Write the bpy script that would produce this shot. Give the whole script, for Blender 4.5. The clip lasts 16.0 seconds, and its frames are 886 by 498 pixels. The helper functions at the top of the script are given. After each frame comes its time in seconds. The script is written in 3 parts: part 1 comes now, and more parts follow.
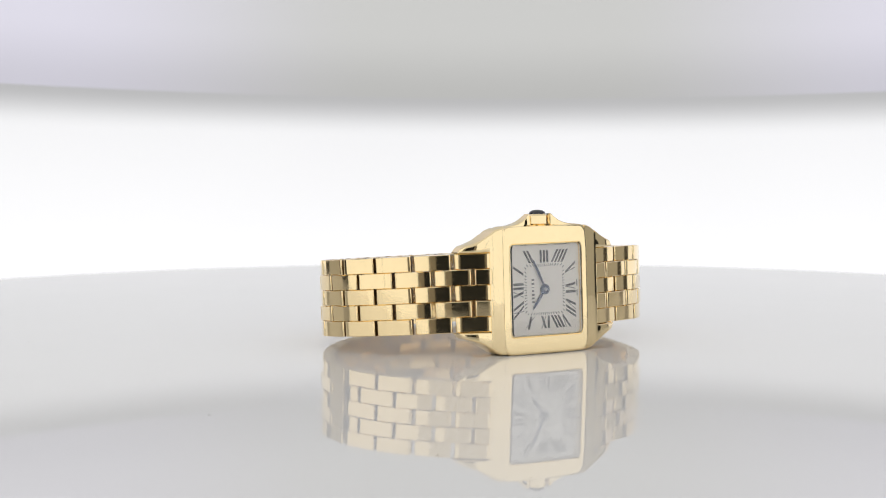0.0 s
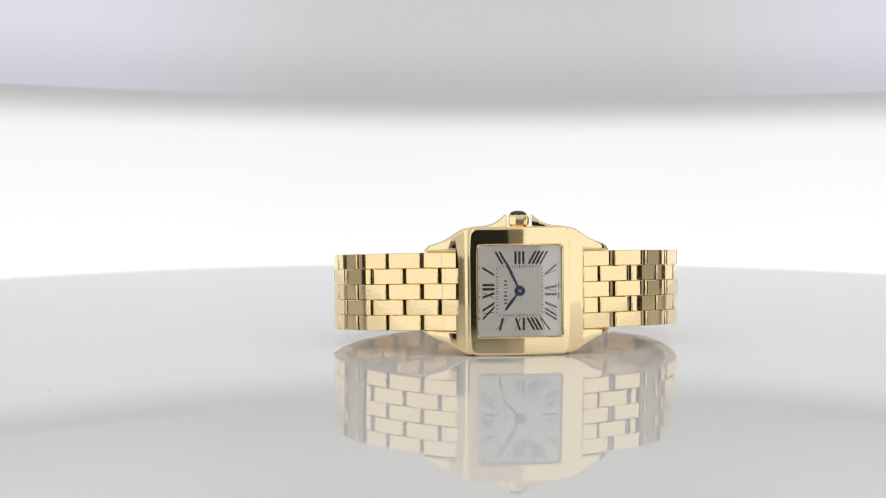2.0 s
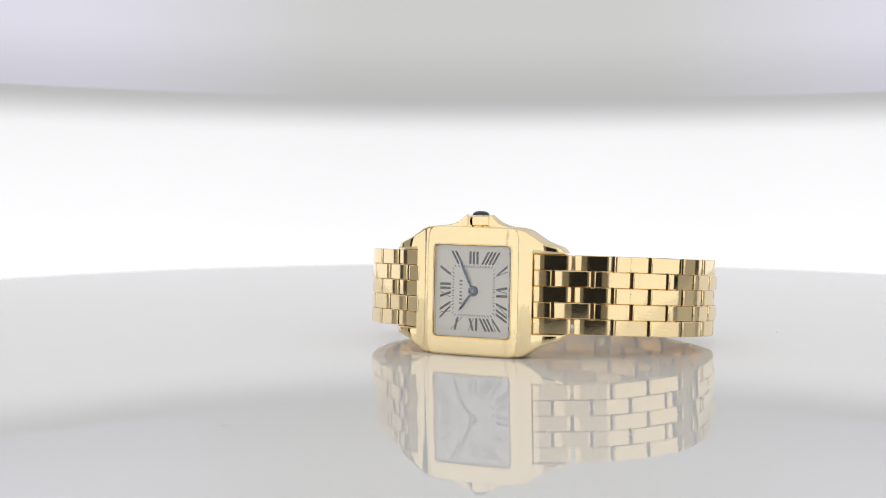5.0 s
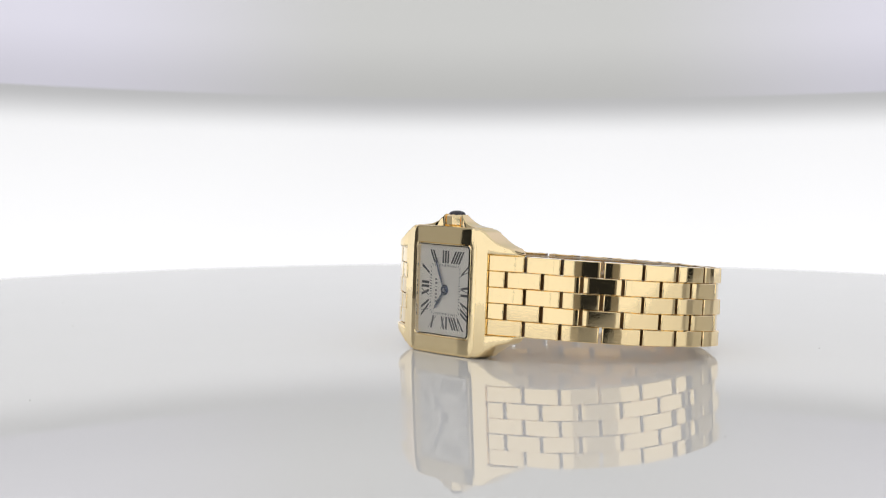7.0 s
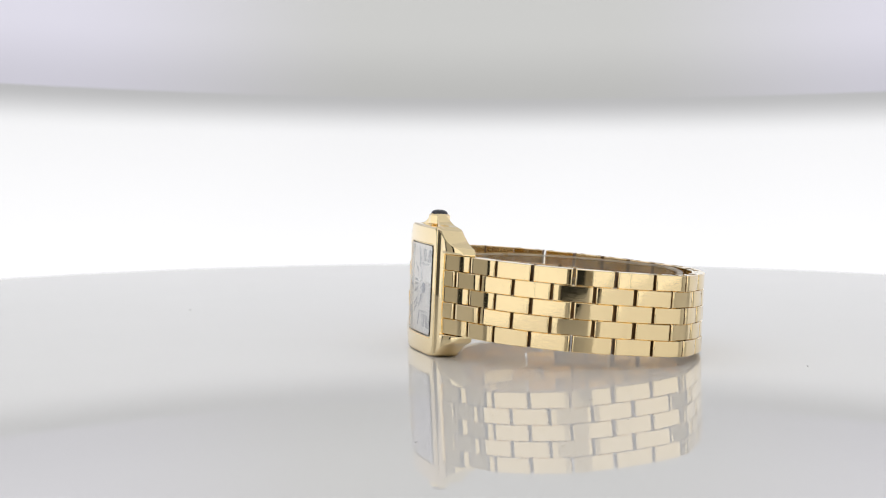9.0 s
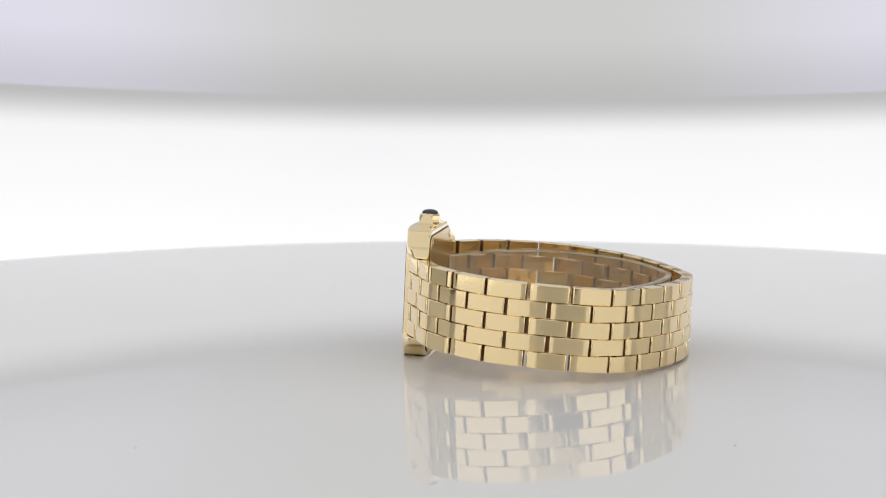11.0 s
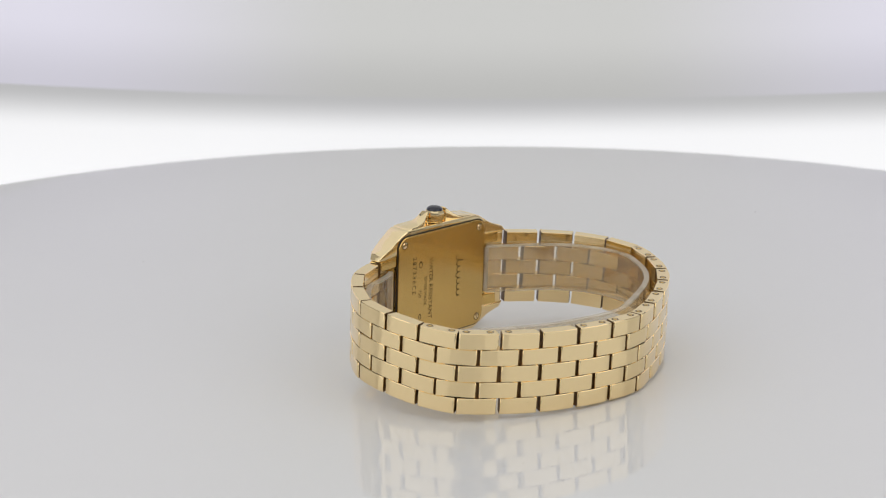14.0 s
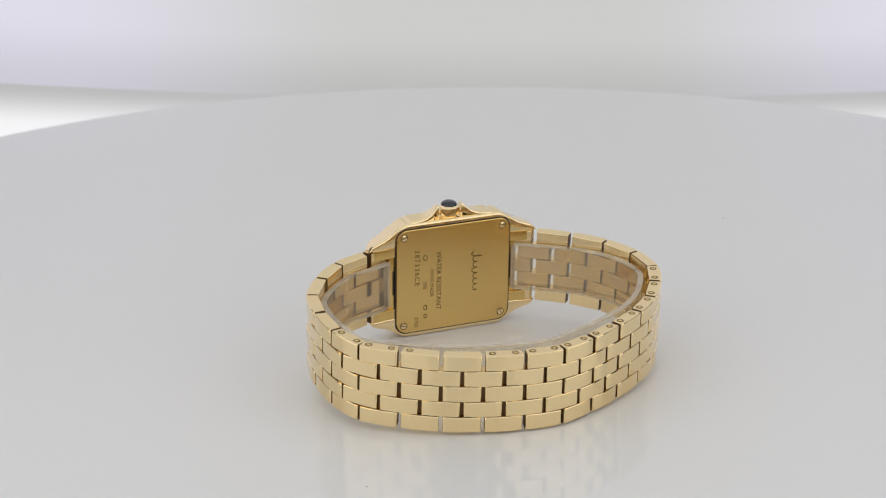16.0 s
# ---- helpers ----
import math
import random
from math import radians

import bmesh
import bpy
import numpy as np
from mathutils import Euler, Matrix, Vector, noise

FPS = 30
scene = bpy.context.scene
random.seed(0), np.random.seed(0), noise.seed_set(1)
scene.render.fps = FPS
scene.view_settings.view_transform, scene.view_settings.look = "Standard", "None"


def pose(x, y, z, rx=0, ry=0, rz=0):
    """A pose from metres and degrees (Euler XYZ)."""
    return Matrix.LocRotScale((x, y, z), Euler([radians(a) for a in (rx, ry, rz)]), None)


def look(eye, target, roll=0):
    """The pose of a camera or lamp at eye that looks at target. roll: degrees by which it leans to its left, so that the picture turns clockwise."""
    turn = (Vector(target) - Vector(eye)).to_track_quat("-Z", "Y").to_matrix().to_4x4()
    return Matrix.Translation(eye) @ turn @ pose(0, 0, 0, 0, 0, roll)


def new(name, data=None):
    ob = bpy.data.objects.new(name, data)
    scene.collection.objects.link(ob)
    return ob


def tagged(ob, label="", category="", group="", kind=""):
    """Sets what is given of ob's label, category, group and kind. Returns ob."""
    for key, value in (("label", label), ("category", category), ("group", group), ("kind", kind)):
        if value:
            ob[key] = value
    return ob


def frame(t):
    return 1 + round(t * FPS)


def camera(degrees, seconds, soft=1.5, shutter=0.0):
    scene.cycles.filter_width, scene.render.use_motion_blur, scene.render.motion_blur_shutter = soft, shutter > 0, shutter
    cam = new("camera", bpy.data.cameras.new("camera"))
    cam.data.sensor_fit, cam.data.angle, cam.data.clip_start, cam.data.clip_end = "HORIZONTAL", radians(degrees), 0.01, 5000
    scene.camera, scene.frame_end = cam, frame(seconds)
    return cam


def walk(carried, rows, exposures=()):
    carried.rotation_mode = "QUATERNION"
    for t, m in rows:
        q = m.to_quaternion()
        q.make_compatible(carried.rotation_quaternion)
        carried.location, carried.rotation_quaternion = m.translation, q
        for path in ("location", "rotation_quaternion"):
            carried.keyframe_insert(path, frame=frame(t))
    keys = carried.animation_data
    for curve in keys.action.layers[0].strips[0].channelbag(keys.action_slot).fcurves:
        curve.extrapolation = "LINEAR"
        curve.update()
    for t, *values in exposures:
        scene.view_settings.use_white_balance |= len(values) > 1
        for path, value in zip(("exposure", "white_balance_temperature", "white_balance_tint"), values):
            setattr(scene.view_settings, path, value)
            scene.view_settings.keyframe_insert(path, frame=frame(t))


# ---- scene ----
E_START = 6.98           # camera's height over the table, degrees
TILTS = [(0, 0), (4, 0), (8, 0), (9, 0), (9.5, 0.05), (10, 0.31), (10.5, 0.96), (11, 2.01), (11.5, 3.24), (12, 4.62), (12.5, 6.06), (13, 7.52),
         (13.5, 8.95), (14, 10.34), (14.5, 11.7), (15, 13.03), (15.5, 14.33), (16, 15.61)]

# ---- camera: it stands still ----
cam = camera(26.5, 16.0, soft=1.12)
DIST = 0.317
EYE = (0.0, -DIST * math.cos(radians(E_START)), DIST * math.sin(radians(E_START)))
VIEW = look(EYE, (0, 0, 0), 0.13) @ pose(0, 0, 0, 2.70, 1.405, 0)
walk(cam, [(0, VIEW), (16, VIEW)], exposures=[(0, 0.0), (16, 0.0)])
cam.data.dof.use_dof = True
cam.data.dof.focus_distance = 0.305
cam.data.dof.aperture_fstop = 50

# ---- light: a closed tent of glowing white diffusers ----
world = bpy.data.worlds.new("world")
world.use_nodes = True
world.node_tree.nodes["Background"].inputs[0].default_value = (0.9, 0.95, 1.0, 1)
world.node_tree.nodes["Background"].inputs[1].default_value = 0.02
scene.world = world
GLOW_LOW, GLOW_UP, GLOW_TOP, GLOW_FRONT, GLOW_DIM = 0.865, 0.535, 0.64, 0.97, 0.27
MM = 0.001
SCUFF = 0.15             # matt share of the table's surface


# ---- materials ----
def material(name):
    m = bpy.data.materials.new(name)
    m.use_nodes = True
    return m, m.node_tree, m.node_tree.nodes["Principled BSDF"]


def noise_node(tree, scale, detail=4, coords="Object", stretch=None):
    tc = tree.nodes.new("ShaderNodeTexCoord")
    n = tree.nodes.new("ShaderNodeTexNoise")
    n.inputs["Scale"].default_value, n.inputs["Detail"].default_value = scale, detail
    if stretch:
        mp = tree.nodes.new("ShaderNodeMapping")
        mp.inputs["Scale"].default_value = stretch
        tree.links.new(tc.outputs[coords], mp.inputs[0])
        tree.links.new(mp.outputs[0], n.inputs["Vector"])
    else:
        tree.links.new(tc.outputs[coords], n.inputs["Vector"])
    return n


def ramp(tree, src, a, b, lo=0.3, hi=0.7):
    r = tree.nodes.new("ShaderNodeMapRange")
    r.inputs[1].default_value, r.inputs[2].default_value = lo, hi
    r.inputs[3].default_value, r.inputs[4].default_value = a, b
    tree.links.new(src, r.inputs[0])
    return r.outputs[0]


def gold(name, colour, rough_lo, rough_hi, bump=0.0, stretch=None):
    m, tree, p = material(name)
    p.inputs["Metallic"].default_value = 1.0
    n = noise_node(tree, 900, 3)
    mix = tree.nodes.new("ShaderNodeMix")
    mix.data_type = "RGBA"
    mix.inputs[6].default_value = (*colour, 1)
    mix.inputs[7].default_value = (colour[0] * 0.96, colour[1] * 0.95, colour[2] * 0.92, 1)
    tree.links.new(n.outputs["Fac"], mix.inputs[0])
    tree.links.new(mix.outputs[2], p.inputs["Base Color"])
    fine = noise_node(tree, 2500, 2, stretch=stretch)
    tree.links.new(ramp(tree, fine.outputs["Fac"], rough_lo, rough_hi), p.inputs["Roughness"])
    if bump:
        b = tree.nodes.new("ShaderNodeBump")
        b.inputs["Strength"].default_value, b.inputs["Distance"].default_value = bump, 0.00002
        tree.links.new(fine.outputs["Fac"], b.inputs["Height"])
        tree.links.new(b.outputs[0], p.inputs["Normal"])
    return m


def plain(name, colour, rough, metallic=0.0, coat=0.0, vary=0.06, scale=1500):
    m, tree, p = material(name)
    n = noise_node(tree, scale)
    mix = tree.nodes.new("ShaderNodeMix")
    mix.data_type = "RGBA"
    mix.inputs[6].default_value = (*[c * (1 - vary) for c in colour], 1)
    mix.inputs[7].default_value = (*[min(1, c * (1 + vary)) for c in colour], 1)
    tree.links.new(n.outputs["Fac"], mix.inputs[0])
    tree.links.new(mix.outputs[2], p.inputs["Base Color"])
    p.inputs["Roughness"].default_value, p.inputs["Metallic"].default_value = rough, metallic
    p.inputs["Coat Weight"].default_value = coat
    return m


def hem_coord(tree):
    """Height over the hem's sagging line."""
    tc = tree.nodes.new("ShaderNodeTexCoord")
    sep = tree.nodes.new("ShaderNodeSeparateXYZ")
    tree.links.new(tc.outputs["Object"], sep.inputs[0])
    sq = tree.nodes.new("ShaderNodeMath")
    sq.operation = "MULTIPLY"
    tree.links.new(sep.outputs[0], sq.inputs[0])
    tree.links.new(sep.outputs[0], sq.inputs[1])
    a = tree.nodes.new("ShaderNodeMath")
    a.operation = "MULTIPLY_ADD"
    a.inputs[1].default_value = -0.2
    tree.links.new(sq.outputs[0], a.inputs[0])
    tree.links.new(sep.outputs[2], a.inputs[2])
    b = tree.nodes.new("ShaderNodeMath")
    b.operation = "MULTIPLY_ADD"
    b.inputs[1].default_value = 0.005
    tree.links.new(sep.outputs[0], b.inputs[0])
    tree.links.new(a.outputs[0], b.inputs[2])
    return b.outputs[0]


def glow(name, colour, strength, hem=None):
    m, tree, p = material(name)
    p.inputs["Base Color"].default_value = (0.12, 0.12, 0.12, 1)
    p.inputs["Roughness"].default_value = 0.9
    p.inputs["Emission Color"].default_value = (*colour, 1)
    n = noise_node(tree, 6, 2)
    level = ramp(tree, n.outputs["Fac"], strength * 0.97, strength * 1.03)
    # fade to grey below the hem, put into the glow to soften its edge
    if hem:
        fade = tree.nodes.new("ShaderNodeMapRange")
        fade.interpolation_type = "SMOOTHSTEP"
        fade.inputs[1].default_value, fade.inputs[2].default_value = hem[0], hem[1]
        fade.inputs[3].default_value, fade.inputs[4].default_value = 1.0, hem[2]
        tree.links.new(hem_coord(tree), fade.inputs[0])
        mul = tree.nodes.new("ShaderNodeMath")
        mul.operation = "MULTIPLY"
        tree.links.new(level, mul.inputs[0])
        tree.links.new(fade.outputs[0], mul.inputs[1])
        # whiter low down, dimmer upward: the sheet's falloff, also set in the glow
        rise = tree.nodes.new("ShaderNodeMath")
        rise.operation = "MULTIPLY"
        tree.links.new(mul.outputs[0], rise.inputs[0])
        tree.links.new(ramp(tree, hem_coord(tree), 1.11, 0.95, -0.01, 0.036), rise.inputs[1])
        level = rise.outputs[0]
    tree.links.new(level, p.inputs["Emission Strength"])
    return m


def clear_plastic(name, lo, hi):
    m, tree, p = material(name)
    p.inputs["Base Color"].default_value = (0.82, 0.77, 0.68, 1)
    p.inputs["Roughness"].default_value = 0.3
    t = tree.nodes.new("ShaderNodeBsdfTransparent")
    t.inputs[0].default_value = (0.95, 0.92, 0.86, 1)
    mix = tree.nodes.new("ShaderNodeMixShader")
    n = noise_node(tree, 250, 3)
    tree.links.new(ramp(tree, n.outputs["Fac"], lo, hi), mix.inputs[0])
    tree.links.new(t.outputs[0], mix.inputs[1])
    tree.links.new(p.outputs[0], mix.inputs[2])
    tree.links.new(mix.outputs[0], tree.nodes["Material Output"].inputs[0])
    return m


def crystal_glass():
    m, tree, p = material("sapphire_crystal")
    p.inputs["Base Color"].default_value = (1, 1, 1, 1)
    p.inputs["Transmission Weight"].default_value = 1.0
    p.inputs["Roughness"].default_value, p.inputs["IOR"].default_value = 0.0, 1.72
    return m


def acrylic():
    """White acrylic, glossy but finely scuffed, so that part of it stays matt."""
    m, tree, p = material("white_acrylic")
    p.inputs["Base Color"].default_value = (0.765, 0.765, 0.765, 1)
    p.inputs["IOR"].default_value = 1.44
    n = noise_node(tree, 30, 3)
    tree.links.new(ramp(tree, n.outputs["Fac"], 0.004, 0.010), p.inputs["Roughness"])
    d = tree.nodes.new("ShaderNodeBsdfDiffuse")
    d.inputs[0].default_value = (0.765, 0.765, 0.765, 1)
    mix = tree.nodes.new("ShaderNodeMixShader")
    tree.links.new(ramp(tree, n.outputs["Fac"], SCUFF - 0.01, SCUFF + 0.01), mix.inputs[0])
    tree.links.new(p.outputs[0], mix.inputs[1])
    tree.links.new(d.outputs[0], mix.inputs[2])
    tree.links.new(mix.outputs[0], tree.nodes["Material Output"].inputs[0])
    return m


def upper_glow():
    """Grey cloth, shading put into its glow: violet-bright sides, darker middle and lower hem."""
    m, tree, p = material("upper_cloth_glow")
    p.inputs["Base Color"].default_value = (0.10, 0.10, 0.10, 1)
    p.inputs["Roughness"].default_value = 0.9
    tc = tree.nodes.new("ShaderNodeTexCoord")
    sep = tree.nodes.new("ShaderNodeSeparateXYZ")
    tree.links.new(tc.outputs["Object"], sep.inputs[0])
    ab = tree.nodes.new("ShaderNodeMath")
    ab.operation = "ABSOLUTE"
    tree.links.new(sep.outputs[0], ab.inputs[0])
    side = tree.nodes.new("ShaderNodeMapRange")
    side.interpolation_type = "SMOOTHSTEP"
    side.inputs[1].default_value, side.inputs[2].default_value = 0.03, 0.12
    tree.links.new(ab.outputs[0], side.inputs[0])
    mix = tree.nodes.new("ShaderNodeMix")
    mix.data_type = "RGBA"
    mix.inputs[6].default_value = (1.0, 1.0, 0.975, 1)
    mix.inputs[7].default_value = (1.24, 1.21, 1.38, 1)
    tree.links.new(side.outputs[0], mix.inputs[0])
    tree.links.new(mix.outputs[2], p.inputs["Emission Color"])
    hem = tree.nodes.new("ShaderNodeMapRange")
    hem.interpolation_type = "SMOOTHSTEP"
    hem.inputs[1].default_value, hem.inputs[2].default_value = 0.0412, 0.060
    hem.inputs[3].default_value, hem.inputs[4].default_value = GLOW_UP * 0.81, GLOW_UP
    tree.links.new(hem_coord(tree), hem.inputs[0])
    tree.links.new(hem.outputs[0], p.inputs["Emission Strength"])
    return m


GOLD = gold("polished_gold", (0.97, 0.79, 0.48), 0.035, 0.07)
GOLD_LINK = gold("link_gold", (0.97, 0.775, 0.455), 0.035, 0.10, 0.02, (0.25, 2, 3))
GOLD_BACK = gold("satin_gold", (0.80, 0.57, 0.22), 0.16, 0.26, 0.05, (8, 1, 1))
INK = plain("black_ink", (0.015, 0.013, 0.014), 0.45)
BLUE_STEEL = plain("blued_steel", (0.03, 0.05, 0.11), 0.22, 0.85)
DIAL = plain("silver_dial", (0.98, 0.935, 0.865), 0.5, 0.55, 0.0, 0.03, 4000)
SAPPHIRE = plain("dark_sapphire", (0.006, 0.008, 0.02), 0.05, 0.0, 0.5)
ENGRAVED = plain("engraved_gold", (0.13, 0.08, 0.025), 0.5, 0.5)
GAP_DARK = plain("steel_and_gap_shade", (0.05, 0.045, 0.04), 0.4, 0.7)
# dull gold darkened for the shade of the deep, narrow link gaps
GAP_GOLD = plain("gap_shade_gold", (0.17, 0.09, 0.03), 0.5, 0.5)
PLASTIC = clear_plastic("clear_plastic", 0.09, 0.17)
# whiter mix: light gathered in the cut edges, put into the colour
PLASTIC_EDGE = clear_plastic("lit_plastic_edge", 0.25, 0.42)
GLASS = crystal_glass()
ACRYLIC = acrylic()
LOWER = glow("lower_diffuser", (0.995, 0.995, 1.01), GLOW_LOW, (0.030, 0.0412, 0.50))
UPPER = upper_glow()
TOPLIGHT = glow("top_diffuser", (1.0, 1.0, 0.99), GLOW_TOP)
DARK = plain("dark_grey_panel", (0.07, 0.062, 0.055), 0.6, scale=60)
DIM = glow("dim_diffuser", (1.0, 0.98, 0.93), GLOW_DIM)
FRONT = glow("front_diffuser", (1.0, 0.993, 0.98), GLOW_FRONT)
LINTEL_GLOW = glow("lintel_diffuser", (1.0, 0.97, 0.92), GLOW_FRONT * 0.58)
HEM = plain("grey_hem", (0.25, 0.225, 0.185), 0.7)
METAL = plain("grey_metal", (0.3, 0.3, 0.3), 0.4, 0.9)
DUST = plain("dust", (0.18, 0.17, 0.16), 0.9)


# ---- mesh helpers ----
def mesh_of(name, bm, mat, smooth=0.0):
    me = bpy.data.meshes.new(name)
    bmesh.ops.recalc_face_normals(bm, faces=bm.faces)
    bm.to_mesh(me)
    bm.free()
    me.materials.append(mat)
    if smooth:
        for f in me.polygons:
            f.use_smooth = True
        me.set_sharp_from_angle(angle=radians(smooth))
    return me


def part(name, bm, mat, parent, label="", smooth=0.0, m=None):
    ob = new(name, bm if isinstance(bm, bpy.types.Mesh) else mesh_of(name, bm, mat, smooth))
    ob.parent = parent
    if m is not None:
        ob.matrix_basis = m
    return tagged(ob, label)


def prism(points, v0, v1, bevel=0.0, segments=2):
    """A slab from an outline in (u, w), in millimetres, between two depths."""
    bm = bmesh.new()
    a = [bm.verts.new((x * MM, v0 * MM, z * MM)) for x, z in points]
    f = bm.faces.new(a)
    out = bmesh.ops.extrude_face_region(bm, geom=[f])
    bmesh.ops.translate(bm, verts=[g for g in out["geom"] if isinstance(g, bmesh.types.BMVert)], vec=(0, (v1 - v0) * MM, 0))
    if bevel:
        bmesh.ops.recalc_face_normals(bm, faces=bm.faces)
        edges = [e for e in bm.edges if len(e.link_faces) == 2 and e.calc_face_angle(0) > 0.6]
        bmesh.ops.bevel(bm, geom=edges, offset=bevel * MM, segments=segments, affect="EDGES", profile=0.5)
    return bm


def rounded_rect(hu, hw, r, n=5, cu=0.0, cw=0.0):
    pts = []
    for k, (su, sw) in enumerate(((1, 1), (-1, 1), (-1, -1), (1, -1))):
        for i in range(n + 1):
            a = math.pi / 2 * (k + i / n)
            pts.append((cu + su * (hu - r) + r * math.cos(a), cw + sw * (hw - r) + r * math.sin(a)))
    return pts


def fine_rect(hu, hw, r, n=6, k=12):
    """A rounded rectangle whose long sides are split, so that it can bow."""
    base = rounded_rect(hu, hw, r, n)
    pts = []
    for i, (x, z) in enumerate(base):
        pts.append((x, z))
        if i % (n + 1) == n:
            x2, z2 = base[(i + 1) % len(base)]
            pts += [(x + (x2 - x) * j / k, z + (z2 - z) * j / k) for j in range(1, k)]
    return pts


def ring(outer, inner, depths):
    """A frame: rings of an outline lofted through (outline, depth)."""
    bm = bmesh.new()
    loops = [[bm.verts.new((x * MM, d * MM, z * MM)) for x, z in pts] for pts, d in depths]
    n = len(loops[0])
    for a, b in zip(loops, loops[1:] + loops[:1]):
        for i in range(n):
            bm.faces.new((a[i], a[(i + 1) % n], b[(i + 1) % n], b[i]))
    return bm


def lathe(profile, n=24, flat=False):
    """A turned body about the w axis from (radius, w) in millimetres."""
    bm = bmesh.new()
    loops = []
    for r, h in profile:
        loops.append([bm.verts.new((r * MM * math.cos(2 * math.pi * i / n), r * MM * math.sin(2 * math.pi * i / n), h * MM)) for i in range(n)])
    for a, b in zip(loops, loops[1:]):
        for i in range(n):
            bm.faces.new((a[i], a[(i + 1) % n], b[(i + 1) % n], b[i]))
    bm.faces.new(loops[0])
    bm.faces.new(loops[-1])
    return bm


def merge(*bms):
    out = bmesh.new()
    for b in bms:
        me = bpy.data.meshes.new("tmp")
        b.to_mesh(me)
        b.free()
        out.from_mesh(me)
        bpy.data.meshes.remove(me)
    return out


# ---- the tent round the table ----
def tent_radius(a):
    """Plan of the tent: a is the angle from straight behind the table, in degrees."""
    k = min(1, max(0, (abs(a) - 95) / 45))
    k = k * k * (3 - 2 * k)
    return 0.215 + 0.15 * k


def wall(name, a0, a1, z0, z1, mat, label, thick=0.004, steps=48):
    bm = bmesh.new()
    rows = []
    for i in range(steps + 1):
        a = a0 + (a1 - a0) * i / steps
        r = tent_radius(a)
        s, c = math.sin(radians(a)), math.cos(radians(a))
        lo, hi = (z0(a) if callable(z0) else z0), (z1(a) if callable(z1) else z1)
        rows.append([bm.verts.new((q * s, q * c, z)) for q, z in ((r, lo), (r, hi), (r + thick, hi), (r + thick, lo))])
    for a, b in zip(rows, rows[1:]):
        for i in range(4):
            bm.faces.new((a[i], a[(i + 1) % 4], b[(i + 1) % 4], b[i]))
    bm.faces.new(rows[0])
    bm.faces.new(rows[-1])
    ob = new(name, mesh_of(name, bm, mat, 40))
    return tagged(ob, label, "wall", kind="structure")


def hem_height(a):
    x = 0.215 * math.sin(radians(a))
    return 0.0412 + 0.2 * x * x - 0.005 * x


LINTEL = 0.06            # height of the camera's opening


def build_tent():
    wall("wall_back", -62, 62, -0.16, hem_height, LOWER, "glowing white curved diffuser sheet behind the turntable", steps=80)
    wall("wall_upper", -62, 62, hem_height, 0.30, UPPER, "grey translucent upper cloth of the light tent, light and shade put into its glow", steps=80)
    for side, s, front, hem in (("left", -1, 168.3, 173.6), ("right", 1, 160.3, 165.3)):
        wall("wall_dark_" + side, s * 62.2, s * 67.5, -0.16, 0.30, DARK, "dark grey side panel of the light tent", steps=12)
        wall("wall_dim_" + side, s * 67.6, s * 91, -0.16, 0.30, DIM, "dim grey side sheet of the light tent", steps=20)
        wall("wall_side_" + side, s * 97, s * 140, -0.16, 0.30, FRONT, "white glowing diffuser sheet at the side", steps=30)
        wall("wall_front_" + side, s * 140.2, s * front, -0.16, 0.30, FRONT, "white diffuser sheet beside a dark open slit", steps=24)
        wall("trim_" + side, s * (front + 0.1), s * hem, -0.16, LINTEL, HEM, "grey unlit hem beside the camera's opening", steps=6)
    wall("wall_front_lintel", 160.4, 191.6, LINTEL + 0.0005, 0.30, LINTEL_GLOW, "white diffuser sheet above the camera's opening", steps=24)
    for name, z, mat, lab in (("ceiling", 0.301, TOPLIGHT, "glowing white diffuser ceiling of the light tent"),
                              ("floor", -0.165, plain("tent_floor", (0.4, 0.4, 0.4), 0.6, scale=40), "matt white floor of the light tent")):
        bm = bmesh.new()
        n = 64
        top = [bm.verts.new((0.40 * math.cos(2 * math.pi * i / n), 0.40 * math.sin(2 * math.pi * i / n) - 0.02, z)) for i in range(n)]
        f = bm.faces.new(top)
        out = bmesh.ops.extrude_face_region(bm, geom=[f])
        bmesh.ops.translate(bm, verts=[g for g in out["geom"] if isinstance(g, bmesh.types.BMVert)], vec=(0, 0, 0.004))
        tagged(new(name, mesh_of(name, bm, mat)), lab, name, kind="structure")


# ---- turntable ----
TABLE_R, TABLE_Z = 0.169, -0.00140


